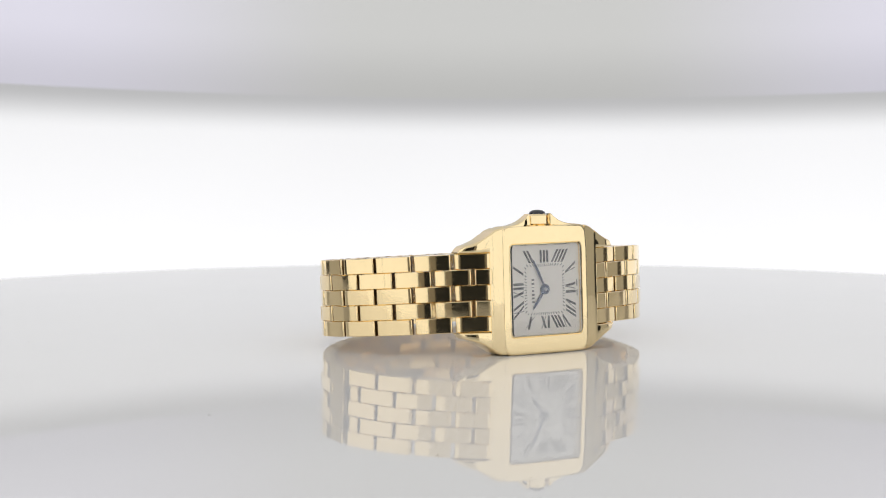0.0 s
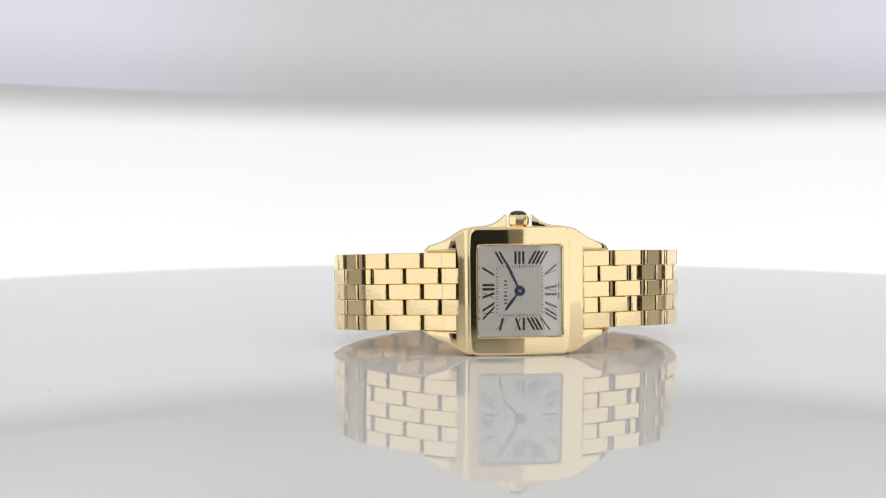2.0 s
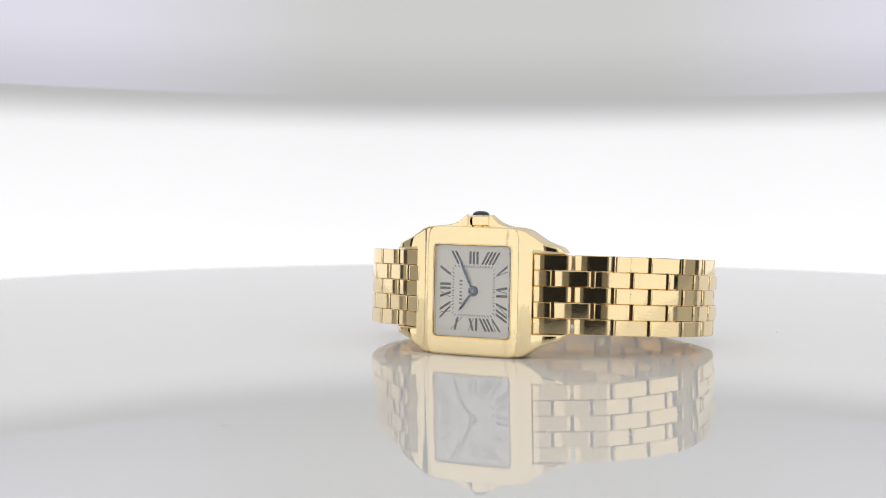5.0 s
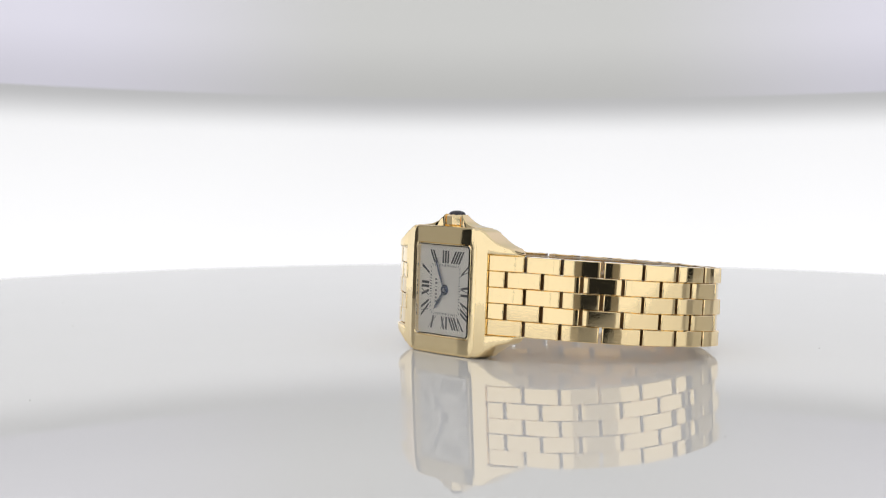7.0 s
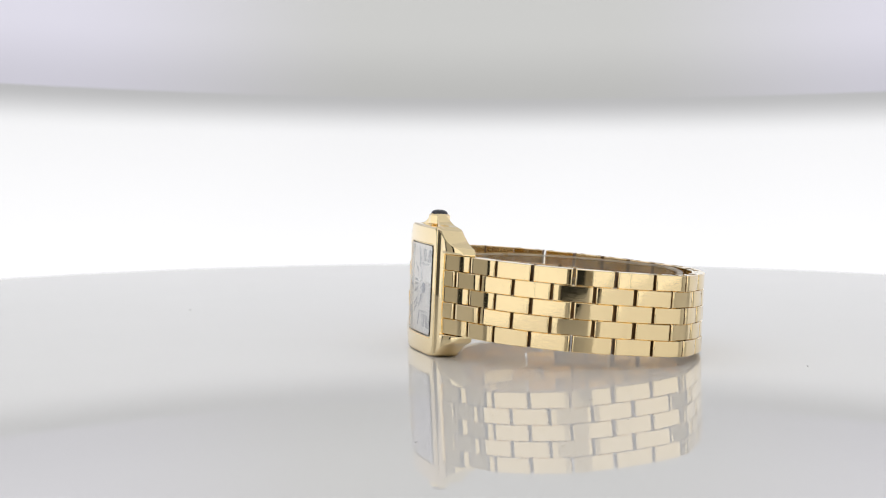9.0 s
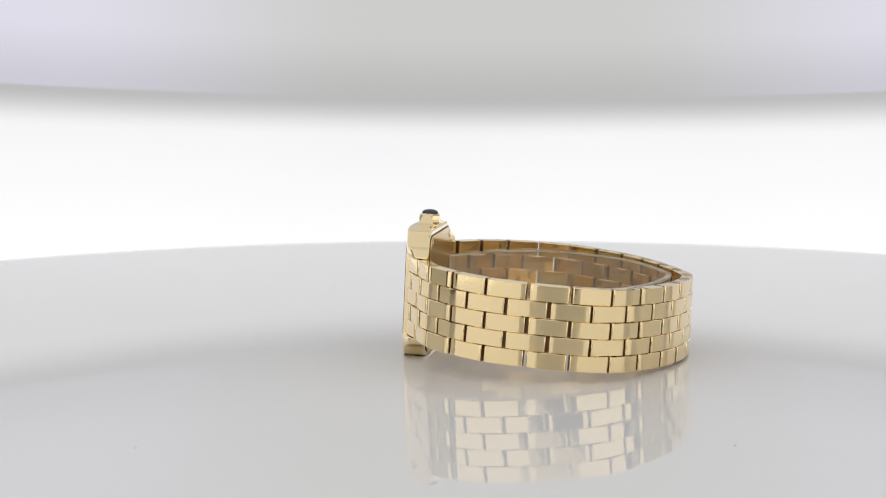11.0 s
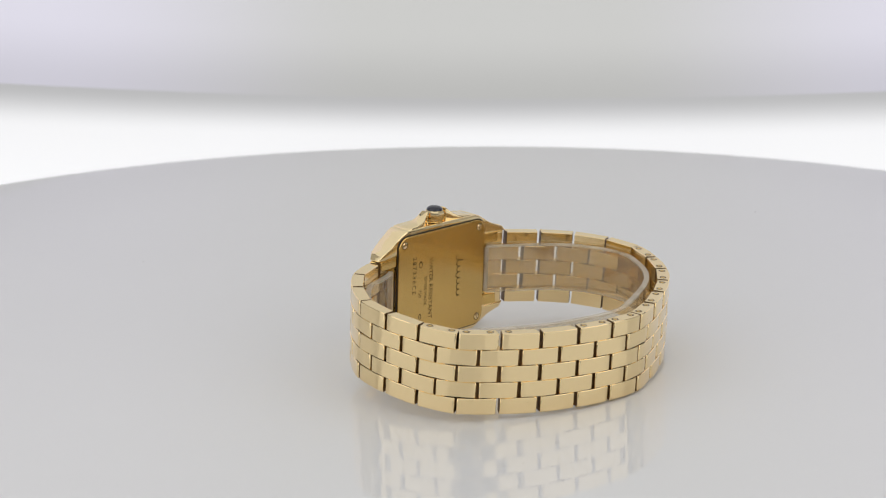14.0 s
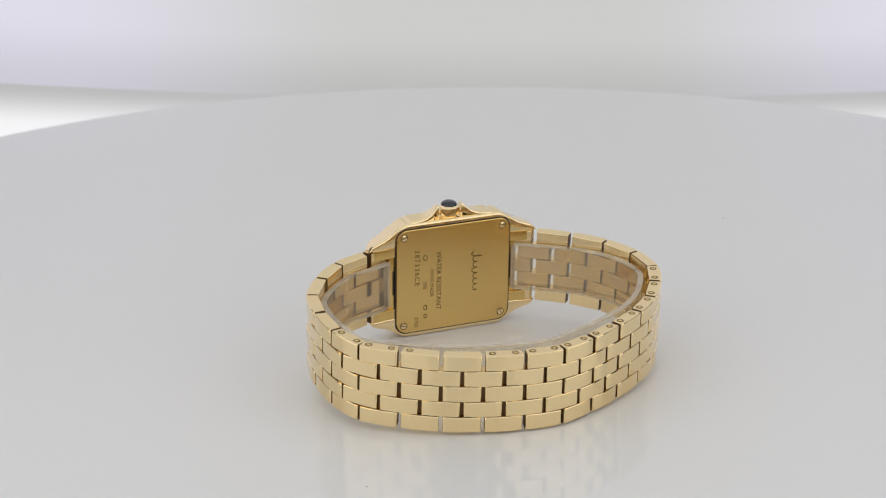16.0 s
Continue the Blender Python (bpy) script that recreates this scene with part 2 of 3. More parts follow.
def build_turntable():
    table = tagged(new("turntable"), "round glossy white acrylic turntable disc", "turntable")
    bm = lathe([(168.0, -6.0), (169.0, -5.0), (169.0, -1.0), (168.7, -0.3), (168.0, 0.0)], 200)
    bmesh.ops.translate(bm, verts=bm.verts, vec=(0, 0, TABLE_Z))
    part("disc", bm, ACRYLIC, table, "glossy white acrylic disc")
    bm = lathe([(22, -60), (22, -12), (60, -10), (60, -6.05)], 48)
    bmesh.ops.translate(bm, verts=bm.verts, vec=(0, 0, TABLE_Z))
    part("spindle", bm, METAL, table, "grey metal hub under the disc", 30)
    bm = bmesh.new()
    for x, y, a, b in ((-0.062, -0.052, 0.5, 0.12), (-0.105, -0.040, 0.25, 0.2), (0.048, 0.071, 0.3, 0.2), (0.066, 0.052, 0.45, 0.1), (0.030, 0.046, 0.25, 0.18),
                       (-0.03, 0.07, 0.22, 0.16), (-0.071, 0.035, 0.3, 0.12), (0.09, -0.02, 0.25, 0.2), (0.02, -0.085, 0.2, 0.15), (-0.045, -0.09, 0.25, 0.12)):
        bmesh.ops.create_icosphere(bm, subdivisions=1, radius=1, matrix=Matrix.Translation((x, y, TABLE_Z + 0.00004)) @ pose(0, 0, 0, 0, 0, 900 * x) @ Matrix.Diagonal((a * MM / 2, b * MM / 2, 0.05 * MM, 1)))
    tagged(part("dust", bm, DUST, table, "a few grey dust specks"), kind="stuff")
    return table


# ---- watch ----
WATCH = Matrix.Translation((0.005024, -0.011505, 0.009050)) @ pose(0, 0, 0, 0, 0, 11.94) @ pose(0, 0, 0, -2.7, 0, 0)

LOOP = [(10.64, -0.09), (12.21, -0.13), (14.55, 1.55), (17.75, 2.60), (21.5, 3.82), (26.3, 7.80), (30.32, 12.71), (31.95, 18.86), (32.1, 25.77), (31.0, 32.08), (26.50, 36.57),
        (21.27, 40.36), (15.91, 42.99), (10.64, 44.73), (5.49, 45.89), (0.58, 46.01), (-4.11, 44.58), (-8.77, 42.77), (-13.30, 40.75), (-17.58, 38.15), (-21.45, 34.74), (-24.66, 30.51),
        (-27.22, 25.77), (-27.54, 20.44), (-26.08, 14.96), (-22.98, 10.24), (-19.71, 7.12), (-16.81, 4.99), (-14.42, 3.17), (-12.02, 1.46), (-9.99, 0.49)]

TWIST = -2.8             # the head sits a little askew in the bracelet, degrees


def loop_table():
    """The bracelet's outer line, finely, with the length along it."""
    pts = []
    n = len(LOOP)
    for i in range(n - 1):
        p = [Vector(LOOP[max(0, min(n - 1, i + k))]) for k in (-1, 0, 1, 2)]
        for j in range(20):
            t = j / 20
            pts.append(0.5 * ((2 * p[1]) + (p[2] - p[0]) * t + (2 * p[0] - 5 * p[1] + 4 * p[2] - p[3]) * t * t + (3 * p[1] - p[0] - 3 * p[2] + p[3]) * t ** 3))
    pts.append(Vector(LOOP[-1]))
    s = [0.0]
    for a, b in zip(pts, pts[1:]):
        s.append(s[-1] + (b - a).length)
    return pts, s


LOOP_PTS, LOOP_S = loop_table()
LOOP_LEN = LOOP_S[-1]


def loop_at(s):
    s = max(0, min(LOOP_LEN, s))
    i = int(np.searchsorted(LOOP_S, s))
    i = max(1, min(len(LOOP_S) - 1, i))
    k = (s - LOOP_S[i - 1]) / max(1e-9, LOOP_S[i] - LOOP_S[i - 1])
    return LOOP_PTS[i - 1].lerp(LOOP_PTS[i], k)


def sag(v):
    return -0.040 * max(0, v - 3)


def case_top(u):
    """Half height of the case's outline, without the crown guards."""
    a = abs(u)
    knots = [(0, 10.3), (8.3, 10.28), (9.3, 9.95), (10.5, 9.15), (11.8, 8.35), (13.0, 7.85), (14.2, 7.5), (14.8, 7.1), (15.15, 6.5)]
    for (x0, y0), (x1, y1) in zip(knots, knots[1:]):
        if a <= x1:
            return y0 + (y1 - y0) * (a - x0) / (x1 - x0)
    return knots[-1][1]


def case_front(u):
    a = abs(u)
    knots = [(0, 0.6), (7.6, 0.6), (7.9, -0.26), (8.25, -0.20), (9.0, -0.02), (9.7, 0.11), (10.4, 0.20), (11.0, 0.29), (11.8, 0.45), (12.6, 0.72), (13.4, 1.08), (14.2, 1.55), (15.15, 2.25)]
    for (x0, y0), (x1, y1) in zip(knots, knots[1:]):
        if a <= x1:
            return y0 + (y1 - y0) * (a - x0) / (x1 - x0)
    return knots[-1][1]


def case_rear(u):
    a = abs(u)
    return 3.85 if a < 10.4 else 3.85 + 0.7 * (a - 10.4) / 4.75


def loft(sections, r=0.45):
    """Skins rounded rectangular sections (u, v0, v1, w0, w1)."""
    bm = bmesh.new()
    rings = []
    for u, v0, v1, w0, w1 in sections:
        q = min(r, (v1 - v0) * 0.45, (w1 - w0) * 0.45)
        pts = []
        for k, (cv, cw) in enumerate(((v1 - q, w1 - q), (v0 + q, w1 - q), (v0 + q, w0 + q), (v1 - q, w0 + q))):
            for i in range(5):
                a = math.pi / 2 * (k + i / 4)
                pts.append((cv + q * math.cos(a), cw + q * math.sin(a)))
        rings.append([bm.verts.new((u * MM, v * MM, w * MM)) for v, w in pts])
    for a, b in zip(rings, rings[1:]):
        n = len(a)
        for i in range(n):
            bm.faces.new((a[i], a[(i + 1) % n], b[(i + 1) % n], b[i]))
    bm.faces.new(rings[0])
    bm.faces.new(rings[-1])
    return bm


def build_case(watch):
    us = [-10.4, -10.0, -9.7, -9.35, -9.0, -8.7, -8.35, -7.9, -7.6, -4, 0, 4, 7.6, 7.9, 8.35, 8.7, 9.0, 9.35, 9.7, 10.0, 10.4]
    body = loft([(u, case_front(u), case_rear(u), -case_top(u), case_top(u)) for u in us], 0.4)
    part("case", body, GOLD, watch, "polished yellow gold case middle", 35)
    for s in (-1, 1):
        for side in (-1, 1):
            sec = []
            for a in (10.3, 11.0, 11.8, 12.6, 13.4, 14.2, 14.7, 15.0, 15.15):
                top = case_top(a)
                end = max(0, a - 14.5) * 0.4
                w = sorted((side * 6.42, side * max(6.6, top)))
                sec.append((s * a, case_front(a) + end * 0.3, case_rear(a) - end, w[0], w[1]))
            part("lug", loft(sec, 0.28), GOLD, watch, smooth=35)
    for s in (-1, 1):
        for side in (-1, 1):
            w = sorted((side * 4.7, side * 6.5))
            part("end_bracket", loft([(s * a, 1.78 + (a - 10.45) * 0.42, case_rear(a) - 0.06, w[0], w[1]) for a in (10.36, 11.5, 12.6, 13.8, 14.6)], 0.1), GOLD_BACK, watch, smooth=35)
        part("end_plate", loft([(s * a, 2.2, 3.55, -4.72, 4.72) for a in (10.42, 11.5)], 0.1), GOLD_BACK, watch, smooth=35)
        # dark slab: shade of the gap between back and bracelet, put into colour
        part("recess_shade", prism([(s * 10.55, -2.2), (s * 10.85, -2.2), (s * 10.85, 2.2), (s * 10.55, 2.2)], 3.3, 3.57), GAP_DARK, watch, "dark slab put in for the shaded gap behind the end links")
    # guards that rise beside the crown
    for s in (-1, 1):
        sec = []
        for a, h in ((2.05, 12.3), (2.25, 12.35), (2.8, 11.8), (3.5, 11.25), (4.4, 10.85), (5.4, 10.62), (6.6, 10.5), (7.6, 10.4), (8.1, 10.0)):
            rise = max(0, h - 10.6)
            sec.append((0.15 + s * a, 0.75 + rise * 0.3, 3.6 - rise * 0.55, 9.7, h))
        part("crown_guard", loft(sec, 0.25), GOLD, watch, smooth=35)
    # bezel
    n = 10

    def bow(pts, d, k, outer):
        """Bends the bezel round; its upper and lower edges roll over, its sides run on into the shoulders."""
        out = []
        for x, z in pts:
            g = min(1, max(0, (abs(z) - 8.8) / 1.0))
            drop = (d + 0.78) * (0.05 + 0.95 * g * g * (3 - 2 * g)) if outer else d + 0.78
            out.append((x, -0.78 + drop + k * x * x / 130, z))
        return out
    bm = bmesh.new()
    loops = []
    for hu, hw, r, d, k in ((8.2, 10.42, 1.3, 0.9, 1), (8.2, 10.42, 1.3, -0.2, 1), (8.18, 10.41, 1.28, -0.5, 1), (8.12, 10.35, 1.2, -0.66, 1),
                            (8.0, 10.22, 1.1, -0.74, 1), (7.85, 10.08, 1.0, -0.77, 1), (7.7, 9.95, 0.9, -0.78, 1), (7.12, 7.66, 0.72, -0.78, 1), (7.06, 7.6, 0.72, -0.70, 1), (7.0, 7.54, 0.72, -0.76, 1), (6.93, 7.48, 0.72, -0.77, 1),
                            (6.87, 7.42, 0.68, -0.70, 1), (6.83, 7.38, 0.65, -0.3, 1), (6.74, 7.3, 0.6, 0.45, 0)):
        loops.append([bm.verts.new((x * MM, v * MM, z * MM)) for x, v, z in bow(fine_rect(hu, hw, r), d, k, hw > 9)])
    m = len(loops[0])
    for p, q in zip(loops, loops[1:] + loops[:1]):
        for i in range(m):
            bm.faces.new((p[i], p[(i + 1) % m], q[(i + 1) % m], q[i]))
    part("bezel", bm, GOLD, watch, "wide polished square gold bezel", 28)
    # back
    back = part("case_back", prism(rounded_rect(10.3, 9.35, 2.0, 8), 3.80, 4.15, 0.12), GOLD_BACK, watch, "satin gold case back with engraving")
    part("gasket", prism(rounded_rect(10.5, 9.55, 2.1, 8), 3.7, 3.92), GAP_DARK, back)
    for k, (u, w) in enumerate(((9.0, 8.05), (-8.9, 8.05), (-8.9, -8.0), (9.0, -8.0))):
        a = 20 + 50 * k
        m = Matrix.Translation((u * MM, 4.15 * MM, w * MM)) @ pose(0, 0, 0, -90, 0, 0) @ pose(0, 0, 0, 0, 0, a)
        sc = part("screw", lathe([(0.52, -0.2), (0.52, 0.02), (0.44, 0.06)], 16), GOLD, back, "slotted gold screw", 30, m)
        bm = bmesh.new()
        bmesh.ops.create_cube(bm, size=1, matrix=Matrix.Diagonal((0.9 * MM, 0.14 * MM, 0.06 * MM, 1)))
        bmesh.ops.translate(bm, verts=bm.verts, vec=(0, 0, 0.05 * MM))
        part("slot", bm, ENGRAVED, sc)
        part("screw_seat", lathe([(0.66, -0.1), (0.66, 0.012)], 20), ENGRAVED, back, m=m)
    engrave(back)
    # crown
    crown = part("crown", lathe([(1.2, 9.8), (1.45, 10.5), (1.75, 10.7), (1.8, 11.5), (1.74, 12.0), (1.45, 12.3)], 8), GOLD, watch, "eight-sided gold crown", 20,
                 Matrix.Translation((0.15 * MM, 2.1 * MM, 0)) @ pose(0, 0, 0, 0, 0, 22.5))
    part("cabochon", lathe([(1.40, 12.1), (1.40, 12.35), (1.25, 12.65), (0.85, 12.88), (0.35, 12.97)], 20), SAPPHIRE, crown, "dark blue cabochon set in the crown", 60)


def text_mesh(name, body, size, spacing=1.0):
    cu = bpy.data.curves.new(name, "FONT")
    cu.body, cu.size, cu.extrude, cu.space_character = body, size * MM, 0.012 * MM, spacing
    cu.align_x, cu.align_y = "CENTER", "CENTER"
    tmp = new("tmp_text", cu)
    bpy.context.view_layer.update()
    me = bpy.data.meshes.new_from_object(tmp.evaluated_get(bpy.context.evaluated_depsgraph_get()))
    bpy.data.objects.remove(tmp)
    return me


def engrave(back):
    """Reads from the crown down, with its letters' tops towards twelve."""
    turn = Matrix(((0, -1, 0, 0), (0, 0, 1, 0), (-1, 0, 0, 0), (0, 0, 0, 1)))
    for body, u, w, size, sp in (("WATER RESISTANT", 2.7, -0.5, 1.25, 1.0), ("SWISS MADE", 3.95, -0.75, 0.9, 1.0), ("750", 5.25, -1.0, 0.95, 1.0),
                                 ("287336CE", 6.65, 2.35, 1.2, 1.35), ("2702", 6.75, -7.6, 0.95, 1.0)):
        me = text_mesh("engraving", body, size, sp)
        me.materials.append(ENGRAVED)
        part("engraving", me, None, back, m=Matrix.Translation((u * MM, 4.152 * MM, w * MM)) @ turn)
    # maker's mark: a plain flowing stroke
    bm = bmesh.new()
    line = []
    for i in range(91):
        k = i / 90
        big = 1.0 * math.exp(-((k - 0.05) / 0.09) ** 2) + 0.75 * math.exp(-((k - 0.45) / 0.04) ** 2)
        amp = 0.34 + big * 0.7
        line.append(Vector((-3.95 + amp * math.sin(k * 2 * math.pi * 7 + 0.6) - 0.35 * big, 3.7 - 7.2 * k + 0.25 * math.cos(k * 2 * math.pi * 7 + 0.6))))
    rows = []
    for i, p in enumerate(line):
        d = (line[min(90, i + 1)] - line[max(0, i - 1)]).normalized()
        o = Vector((-d.y, d.x)) * 0.075
        rows.append([bm.verts.new((q.x * MM, v * MM, q.y * MM)) for q, v in ((p - o, 4.145), (p + o, 4.145), (p + o, 4.165), (p - o, 4.165))])
    for a, b in zip(rows, rows[1:]):
        for i in range(4):
            bm.faces.new((a[i], a[(i + 1) % 4], b[(i + 1) % 4], b[i]))
    bm.faces.new(rows[0]), bm.faces.new(rows[-1])
    part("maker_mark", bm, ENGRAVED, back, "plain flowing engraved stroke")
    for u, w, a, b in ((5.1, -5.1, 0.35, 0.5), (5.1, -6.7, 0.3, 0.42), (5.15, 4.0, 0.4, 0.6)):
        outer = [(u + a * math.cos(i * math.pi / 8), w + b * math.sin(i * math.pi / 8)) for i in range(16)]
        inner = [(u + (a - 0.14) * math.cos(i * math.pi / 8), w + (b - 0.14) * math.sin(i * math.pi / 8)) for i in range(16)]
        part("hallmark", ring(None, None, [(outer, 4.14), (outer, 4.165), (inner, 4.165), (inner, 4.14)]), ENGRAVED, back)


DIAL_U = 0.935           # the dial is a little narrower than tall
GLYPHS = {1: "I", 2: "II", 3: "III", 4: "IIII", 5: "V", 6: "VI", 7: "VII", 8: "VIII", 9: "IX", 10: "X", 11: "XI", 12: "XII"}


def numeral(hour):
    """Strokes of a Roman numeral in the square band of the dial, slanted along the hour's ray."""
    edge = {2: 0, 3: 0, 4: 0, 5: 1, 6: 1, 7: 1, 8: 2, 9: 2, 10: 2, 11: 3, 12: 3, 1: 3}[hour]
    off = {2: -1, 3: 0, 4: 1, 5: -1, 6: 0, 7: 1, 8: -1, 9: 0, 10: 1, 11: -1, 12: 0, 1: 1}[hour]
    r0, r1, bar, pitch = 4.42, 6.5, 0.42, 0.68
    widths = {"I": pitch, "V": 1.25, "X": 1.35}
    text = GLYPHS[hour]
    a = -sum(widths[c] for c in text) / 2
    quads = []
    for c in text:
        w = widths[c]
        m = a + w / 2
        if c == "I":
            quads.append((m - bar / 2, m + bar / 2, m - bar / 2, m + bar / 2))
        elif c == "V":
            quads.append((m - 0.2, m + 0.16, m - 0.58, m - 0.18))
            quads.append((m - 0.02, m + 0.10, m + 0.44, m + 0.56))
        else:
            quads.append((m + 0.14, m + 0.56, m - 0.56, m - 0.14))
            quads.append((m - 0.52, m - 0.40, m + 0.42, m + 0.54))
        a += w
    slant = math.tan(radians(30)) * off * 1.03
    bm = bmesh.new()

    def place(s, r):
        x, z = ((s, r), (r, -s), (-s, -r), (-r, s))[edge]
        return (x * DIAL_U, z * 0.985)
    for k, (i0, i1, o0, o1) in enumerate(quads):
        pts = [place(i0 + slant * r0, r0), place(i1 + slant * r0, r0), place(o1 + slant * r1, r1), place(o0 + slant * r1, r1)]
        b = [bm.verts.new((x * MM, (0.348 - 0.002 * k) * MM, z * MM)) for x, z in pts]
        t = [bm.verts.new((x * MM, (0.325 - 0.002 * k) * MM, z * MM)) for x, z in pts]
        bm.faces.new(b), bm.faces.new(t)
        for i in range(4):
            bm.faces.new((b[i], b[(i + 1) % 4], t[(i + 1) % 4], t[i]))
    return bm


def bars(quads, v0, v1):
    """Little upright blocks (u, w, half u, half w, turn) on the dial."""
    bm = bmesh.new()
    for u, w, hu, hw, a in quads:
        bmesh.ops.create_cube(bm, size=1, matrix=Matrix.Translation((u * MM, (v0 + v1) / 2 * MM, w * MM)) @ pose(0, 0, 0, 0, a, 0) @ Matrix.Diagonal((2 * hu * MM, (v1 - v0) * MM, 2 * hw * MM, 1)))
    return bm


def build_dial(watch):
    dial = part("dial", prism(rounded_rect(6.9, 7.45, 0.6), 0.35, 0.5), DIAL, watch, "pale silvery square dial with black Roman numerals")
    for hour in range(1, 13):
        part("numeral", numeral(hour), INK, dial)
    ticks = []
    for k in range(60):
        a = radians(6 * k)
        s, c = math.sin(a), math.cos(a)
        big = max(abs(s), abs(c))
        r = 3.95 / big
        ticks.append((r * s * DIAL_U, r * c, 0.05 if k % 5 else 0.07, 0.22, math.degrees(a)))
    part("minute_track", bars(ticks, 0.33, 0.352), INK, dial, "square ring of fine minute strokes")
    part("maker_name", bars([(-2.3 + (0.0 if i % 2 else 0.02), -2.0 + 0.60 * i, 0.26 if i != 3 else 0.2, 0.15 if i != 4 else 0.05, 0) for i in range(7)], 0.335, 0.352),
         plain("grey_print", (0.2, 0.19, 0.18), 0.5), dial, "short line of dark print")
    part("small_print", bars([(6.4, 0.75, 0.07, 0.5, 0), (6.4, -0.85, 0.07, 0.5, 0)], 0.335, 0.352), INK, dial)
    # hands: flat swords with a ridge
    for name, tip, length, width, d in (("hour_hand", (-2.75, -3.55), 4.1, 0.26, 0.18), ("minute_hand", (-2.52, 5.27), 5.55, 0.24, 0.08)):
        bm = bmesh.new()
        prof = [(0.4, width * 0.55), (length * 0.55, width), (length * 0.9, width * 0.7), (length, 0.02)]
        rows = [[bm.verts.new((x * MM, y * MM, r * MM)) for x, y in ((-w, 0.0), (0, -0.05), (w, 0.0), (0, 0.03))] for r, w in prof]
        for a, b in zip(rows, rows[1:]):
            for i in range(4):
                bm.faces.new((a[i], a[(i + 1) % 4], b[(i + 1) % 4], b[i]))
        bm.faces.new(rows[0]), bm.faces.new(rows[-1])
        turn = math.degrees(math.atan2(tip[0], tip[1]))
        part(name, bm, BLUE_STEEL, watch, "blued steel sword hand", m=Matrix.Translation((0, d * MM, 0)) @ pose(0, 0, 0, 0, turn, 0))
    hub = part("hub", lathe([(0.86, -0.3), (0.86, -0.05), (0.7, 0.06), (0.36, 0.08)], 28), BLUE_STEEL, watch, "round blued steel hub", 30,
               Matrix.Translation((0, 0.12 * MM, 0)) @ pose(0, 0, 0, 90, 0, 0))
    part("pinion", lathe([(0.3, 0), (0.3, 0.12), (0.18, 0.16)], 16), METAL, hub, "bright steel pinion", 30)
    glass = part("crystal", prism(rounded_rect(6.82, 7.36, 0.62), -0.58, -0.22, 0.12, 1), GLASS, watch, "flat clear sapphire crystal")
    glass.visible_shadow = False


def link_mesh(length, name):
    """One bracelet brick: slightly bowed along its length, rolled at its ends, chamfered along its sides; x along, y depth, z across."""
    h, t, w, c = length / 2, LINK_T / 2, LINK_W / 2, 0.09
    line = []
    roll = 0.2
    for i in range(4):
        a = math.pi / 2 * i / 3
        line.append((-h + roll * (1 - math.cos(a)), roll * (1 - math.sin(a))))
    for i in range(1, 6):
        line.append((-h + roll + (length - 2 * roll) * i / 6, 0.0))
    for i in range(4):
        a = math.pi / 2 * (1 - i / 3)
        line.append((h - roll * (1 - math.cos(a)), roll * (1 - math.sin(a))))
    bm = bmesh.new()
    rows = []
    for x, y in line:
        y0 = -t + y + x * x / (2 * BOW) - h * h / (4 * BOW)
        pts = ((y0 + c, -w), (y0, -w + c), (y0, w - c), (y0 + c, w), (t - c, w), (t, w - c), (t, -w + c), (t - c, -w))
        k = (h - 0.26) / h
        rows.append([bm.verts.new(((x if i < 4 else x * k) * MM, q * MM, z * MM)) for i, (q, z) in enumerate(pts)])
    for a, b in zip(rows, rows[1:]):
        for i in range(8):
            bm.faces.new((a[i], a[(i + 1) % 8], b[(i + 1) % 8], b[i]))
    # end faces take the dark brown, so that the gaps read as shaded
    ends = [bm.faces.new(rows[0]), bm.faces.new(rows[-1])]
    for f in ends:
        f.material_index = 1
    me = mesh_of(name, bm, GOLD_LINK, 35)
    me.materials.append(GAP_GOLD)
    return me


LINK_T, ROW, LINK_W, GAP, BOW = 2.0, 2.54, 2.48, 0.60, 25
N_LINKS = round(LOOP_LEN / 6.3)
PITCH = LOOP_LEN / N_LINKS
SLACK = [(0, 0.0), (3, 0.0), (5, 0.5), (8, 0.9), (12, 0.82), (15, 0.3), (18.5, -0.36), (23, 0.0)]


def joint(k):
    """Length along the loop of joint k: the links are pushed together a little at the side."""
    return k * PITCH + float(np.interp(k, [a for a, b in SLACK], [b for a, b in SLACK]))


def link_pose(s0, s1, row):
    a, b = loop_at(s0), loop_at(s1)
    d = (b - a).normalized()
    inner = Vector((-d.y, d.x))
    mid = (a + b) / 2 + inner * LINK_T / 2
    w = (2 - row) * ROW + sag(mid.y)
    slope = sag(b.y) - sag(a.y)
    x = Vector((d.x, d.y, slope / max(0.1, (b - a).length))).normalized()
    y = Vector((inner.x, inner.y, 0)).normalized()
    z = x.cross(y)
    m = Matrix((x, y, z)).transposed().to_4x4()
    m.translation = Vector((mid.x, mid.y, w)) * MM
    return m


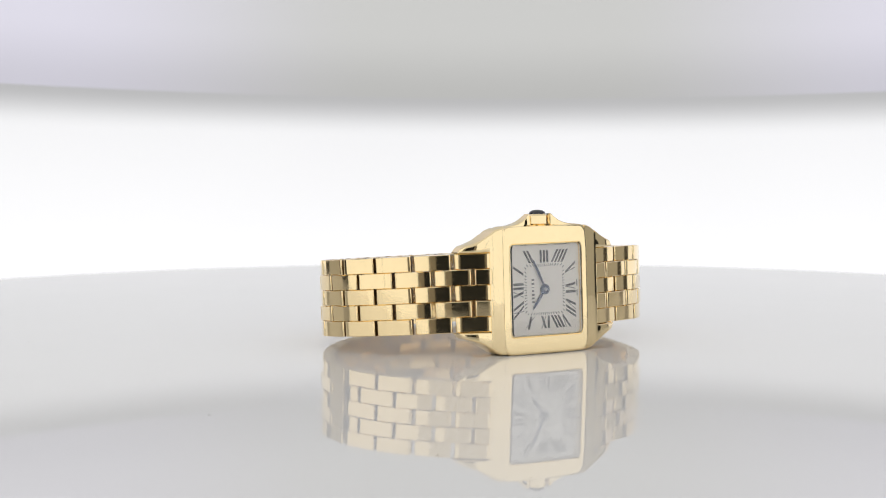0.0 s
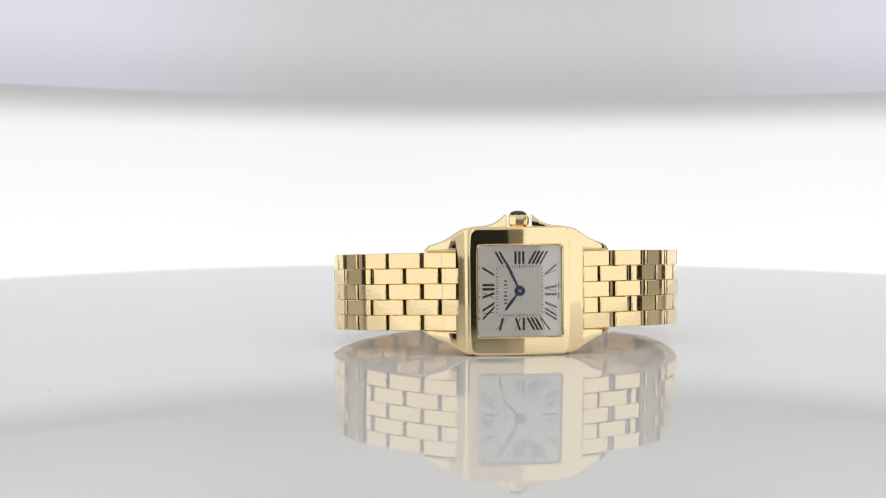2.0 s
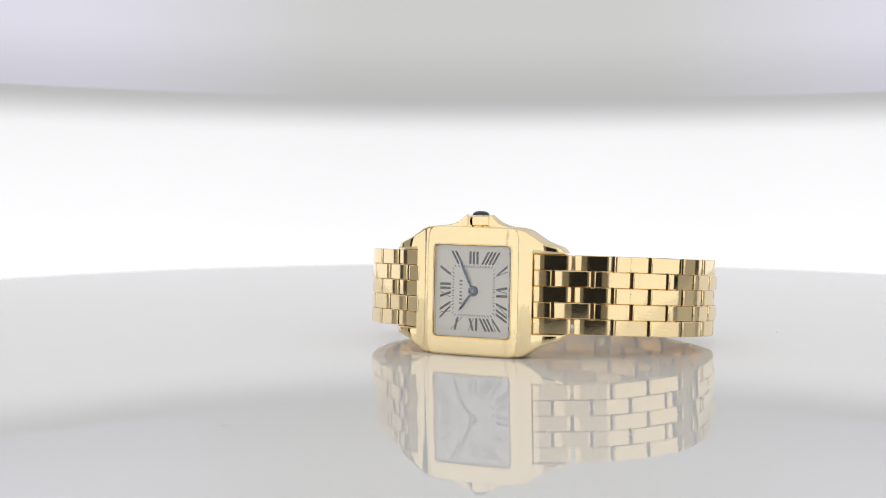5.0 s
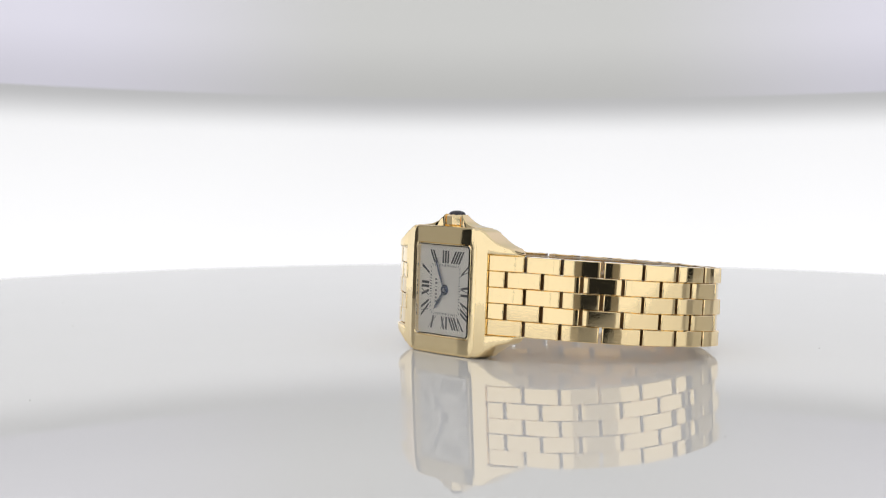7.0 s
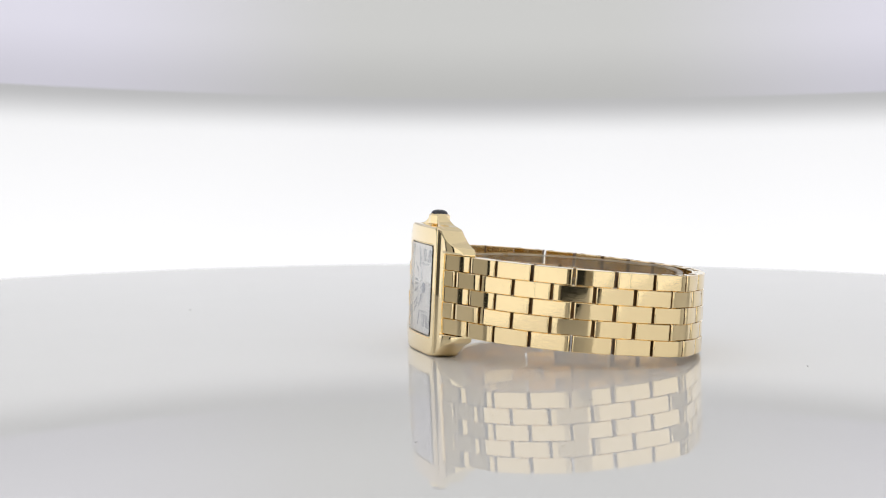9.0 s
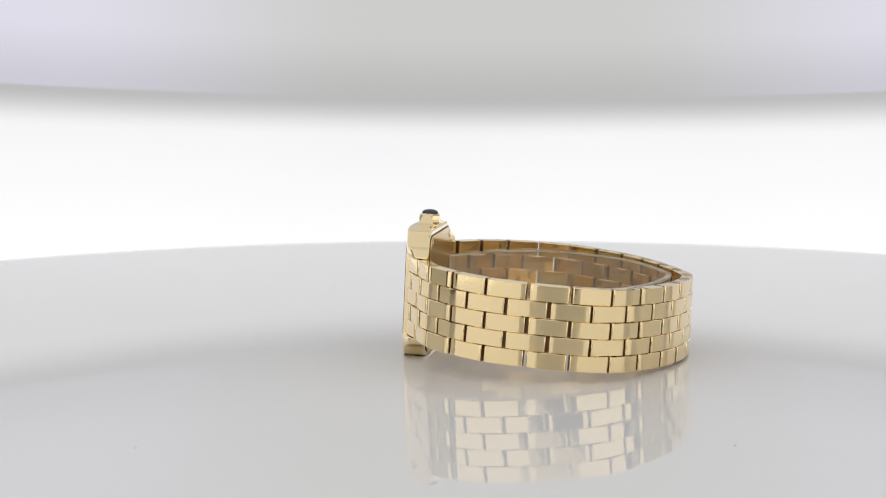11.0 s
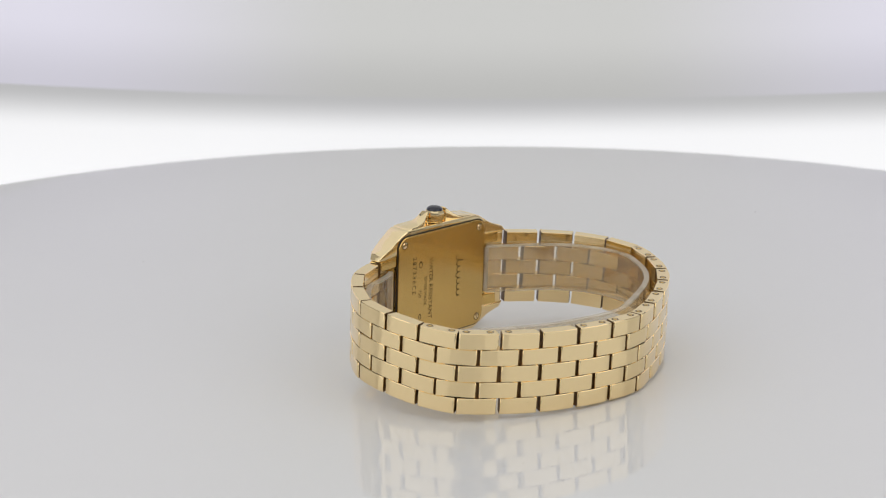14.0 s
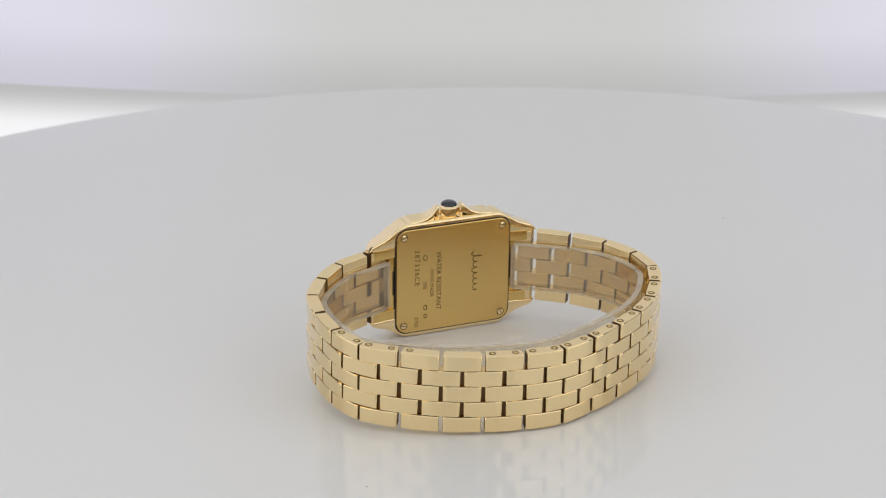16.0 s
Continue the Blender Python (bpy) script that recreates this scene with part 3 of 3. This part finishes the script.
def build_bracelet(watch):
    full, half = link_mesh(PITCH - GAP, "link"), link_mesh(PITCH / 2 - GAP / 2 - 0.05, "half_link")
    end = link_mesh(PITCH - GAP / 2 - 0.05, "end_link")
    screw = mesh_of("link_screw", lathe([(0.34, -0.15), (0.34, 0.02), (0.27, 0.05)], 12), GOLD_BACK, 30)
    slot = mesh_of("screw_slot", merge(lathe([(0.56, -0.1), (0.56, 0.01)], 14), bars([(0, 0, 0.4, 0.01, 0)], -0.07, 0.07)), ENGRAVED)
    # block added in the middle rows' gaps to keep them dark
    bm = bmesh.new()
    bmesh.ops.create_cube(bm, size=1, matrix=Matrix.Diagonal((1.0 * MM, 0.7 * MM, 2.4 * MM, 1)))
    gap_fill = mesh_of("gap_block", bm, GAP_GOLD)
    rng = random.Random(7)
    for row in range(5):
        marks = [joint(k) for k in range(N_LINKS + 1)] if row % 2 == 0 else [0] + [joint(k + 0.5) for k in range(N_LINKS)] + [LOOP_LEN]
        for i, (s0, s1) in enumerate(zip(marks, marks[1:])):
            first, last = i == 0, i == len(marks) - 2
            short = s1 - s0 < PITCH * 0.7
            e0, e1 = (0.05 if first else GAP / 2), (0.05 if last else GAP / 2)
            m = link_pose(s0, s1, row)
            shift = (e0 - e1) / 2
            stretch = (s1 - s0 - e0 - e1) / ((PITCH / 2 if short else PITCH) - e0 - e1)
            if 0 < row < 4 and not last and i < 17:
                part("gap_block", gap_fill, None, watch, m=link_pose(s1 - 1.0, s1 + 1.0, row) @ Matrix.Translation((0, 0.1 * MM, 0)))
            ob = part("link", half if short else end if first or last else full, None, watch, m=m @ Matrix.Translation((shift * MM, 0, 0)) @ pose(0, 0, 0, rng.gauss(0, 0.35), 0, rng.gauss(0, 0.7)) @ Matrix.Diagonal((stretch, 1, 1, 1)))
            if row == 0 and 6 <= i <= N_LINKS - 6 and i != 9:
                for x in (-1.75, 1.75) if i != 8 else (-1.75,):
                    sm = Matrix.Translation((x * MM, 0.1 * MM, LINK_W / 2 * MM)) @ pose(0, 0, 0, 0, 0, 40 * i + 25 * x)
                    part("screw", screw, None, ob, "tiny slotted screw", m=sm)
                    part("screw_seat", slot, None, ob, m=sm)


def build_insert():
    """The clear strip that keeps the bracelet round."""
    thing = tagged(new("bracelet_insert"), "curved clear plastic strip lying inside the bracelet", "packaging")
    body, rim = bmesh.new(), (bmesh.new(), bmesh.new())
    n = 140
    rows, rims = [], ([], [])
    for i in range(n + 1):
        s = LOOP_LEN * (0.02 + 0.96 * i / n)
        d = (loop_at(s + 2.5) - loop_at(s - 2.5)).normalized()
        inner = Vector((-d.y, d.x))
        p = loop_at(s)
        back = max(0, p.y - 10) / 35
        off = LINK_T + 0.4 + 1.3 * back
        q0, q1 = p + inner * off, p + inner * (off + 0.85)
        lift = 0.012 * max(0, p.y - 3)
        h = 3.9
        rows.append([body.verts.new((x * MM, y * MM, (w + lift) * MM)) for x, y, w in ((q0.x, q0.y, -h), (q0.x, q0.y, h), (q1.x, q1.y, h), (q1.x, q1.y, -h))])
        for bm, out, sgn in zip(rim, rims, (1, -1)):
            out.append([bm.verts.new((x * MM, y * MM, (sgn * w + lift) * MM)) for x, y, w in ((q0.x, q0.y, h + 0.01), (q0.x, q0.y, h + 0.28), (q1.x, q1.y, h + 0.28), (q1.x, q1.y, h + 0.01))])
    for bm, rr in ((body, rows), (rim[0], rims[0]), (rim[1], rims[1])):
        for a, b in zip(rr, rr[1:]):
            for i in range(4):
                bm.faces.new((a[i], a[(i + 1) % 4], b[(i + 1) % 4], b[i]))
        bm.faces.new(rr[0]), bm.faces.new(rr[-1])
    for rr in (rows[0], rows[-1]):
        cut = bmesh.new()
        across = [v.co.copy() for v in rr]
        along = (across[2] - across[1]).cross(across[1] - across[0]).normalized() * 0.35 * MM
        ends = [[cut.verts.new(c + along * k) for c in across] for k in (-1, 1)]
        for i in range(4):
            cut.faces.new((ends[0][i], ends[0][(i + 1) % 4], ends[1][(i + 1) % 4], ends[1][i]))
        cut.faces.new(ends[0]), cut.faces.new(ends[1])
        part("strip_end", cut, PLASTIC_EDGE, thing, "cloudy cut end, whitened for the light it gathers")
    part("strip", body, PLASTIC, thing, "clear bent plastic", 40)
    for bm in rim:
        part("strip_edge", bm, PLASTIC_EDGE, thing, "cloudy cut edge, whitened for the light it gathers", 40)
    return thing


def build_watch():
    watch = tagged(new("wristwatch"), "yellow gold square wristwatch with brick-link bracelet lying on its side", "watch")
    build_case(watch)
    build_dial(watch)
    for ob in watch.children:
        ob.matrix_basis = pose(0, 0, 0, 0, 0, TWIST) @ ob.matrix_basis
    build_bracelet(watch)
    return watch


build_tent()
turntable = build_turntable()
wristwatch = build_watch()
insert = build_insert()


# ---- what moves: the table turns steadily and tips up towards the end ----
def tip(t):
    k = 0
    for (t0, a0), (t1, a1) in zip(TILTS, TILTS[1:]):
        if t0 <= t <= t1:
            k = a0 + (a1 - a0) * (t - t0) / (t1 - t0)
    return k


def motions():
    table_rows, watch_rows = [], []
    for i in range(33):
        t = i / 2
        stage = pose(0, 0, 0, tip(t), 0, 0) @ pose(0, 0, 0, 0, 0, 23.19 - 11.788 * t)
        table_rows.append((t, stage))
        watch_rows.append((t, stage @ WATCH))
    walk(turntable, table_rows)
    walk(wristwatch, watch_rows)
    walk(insert, watch_rows)


motions()
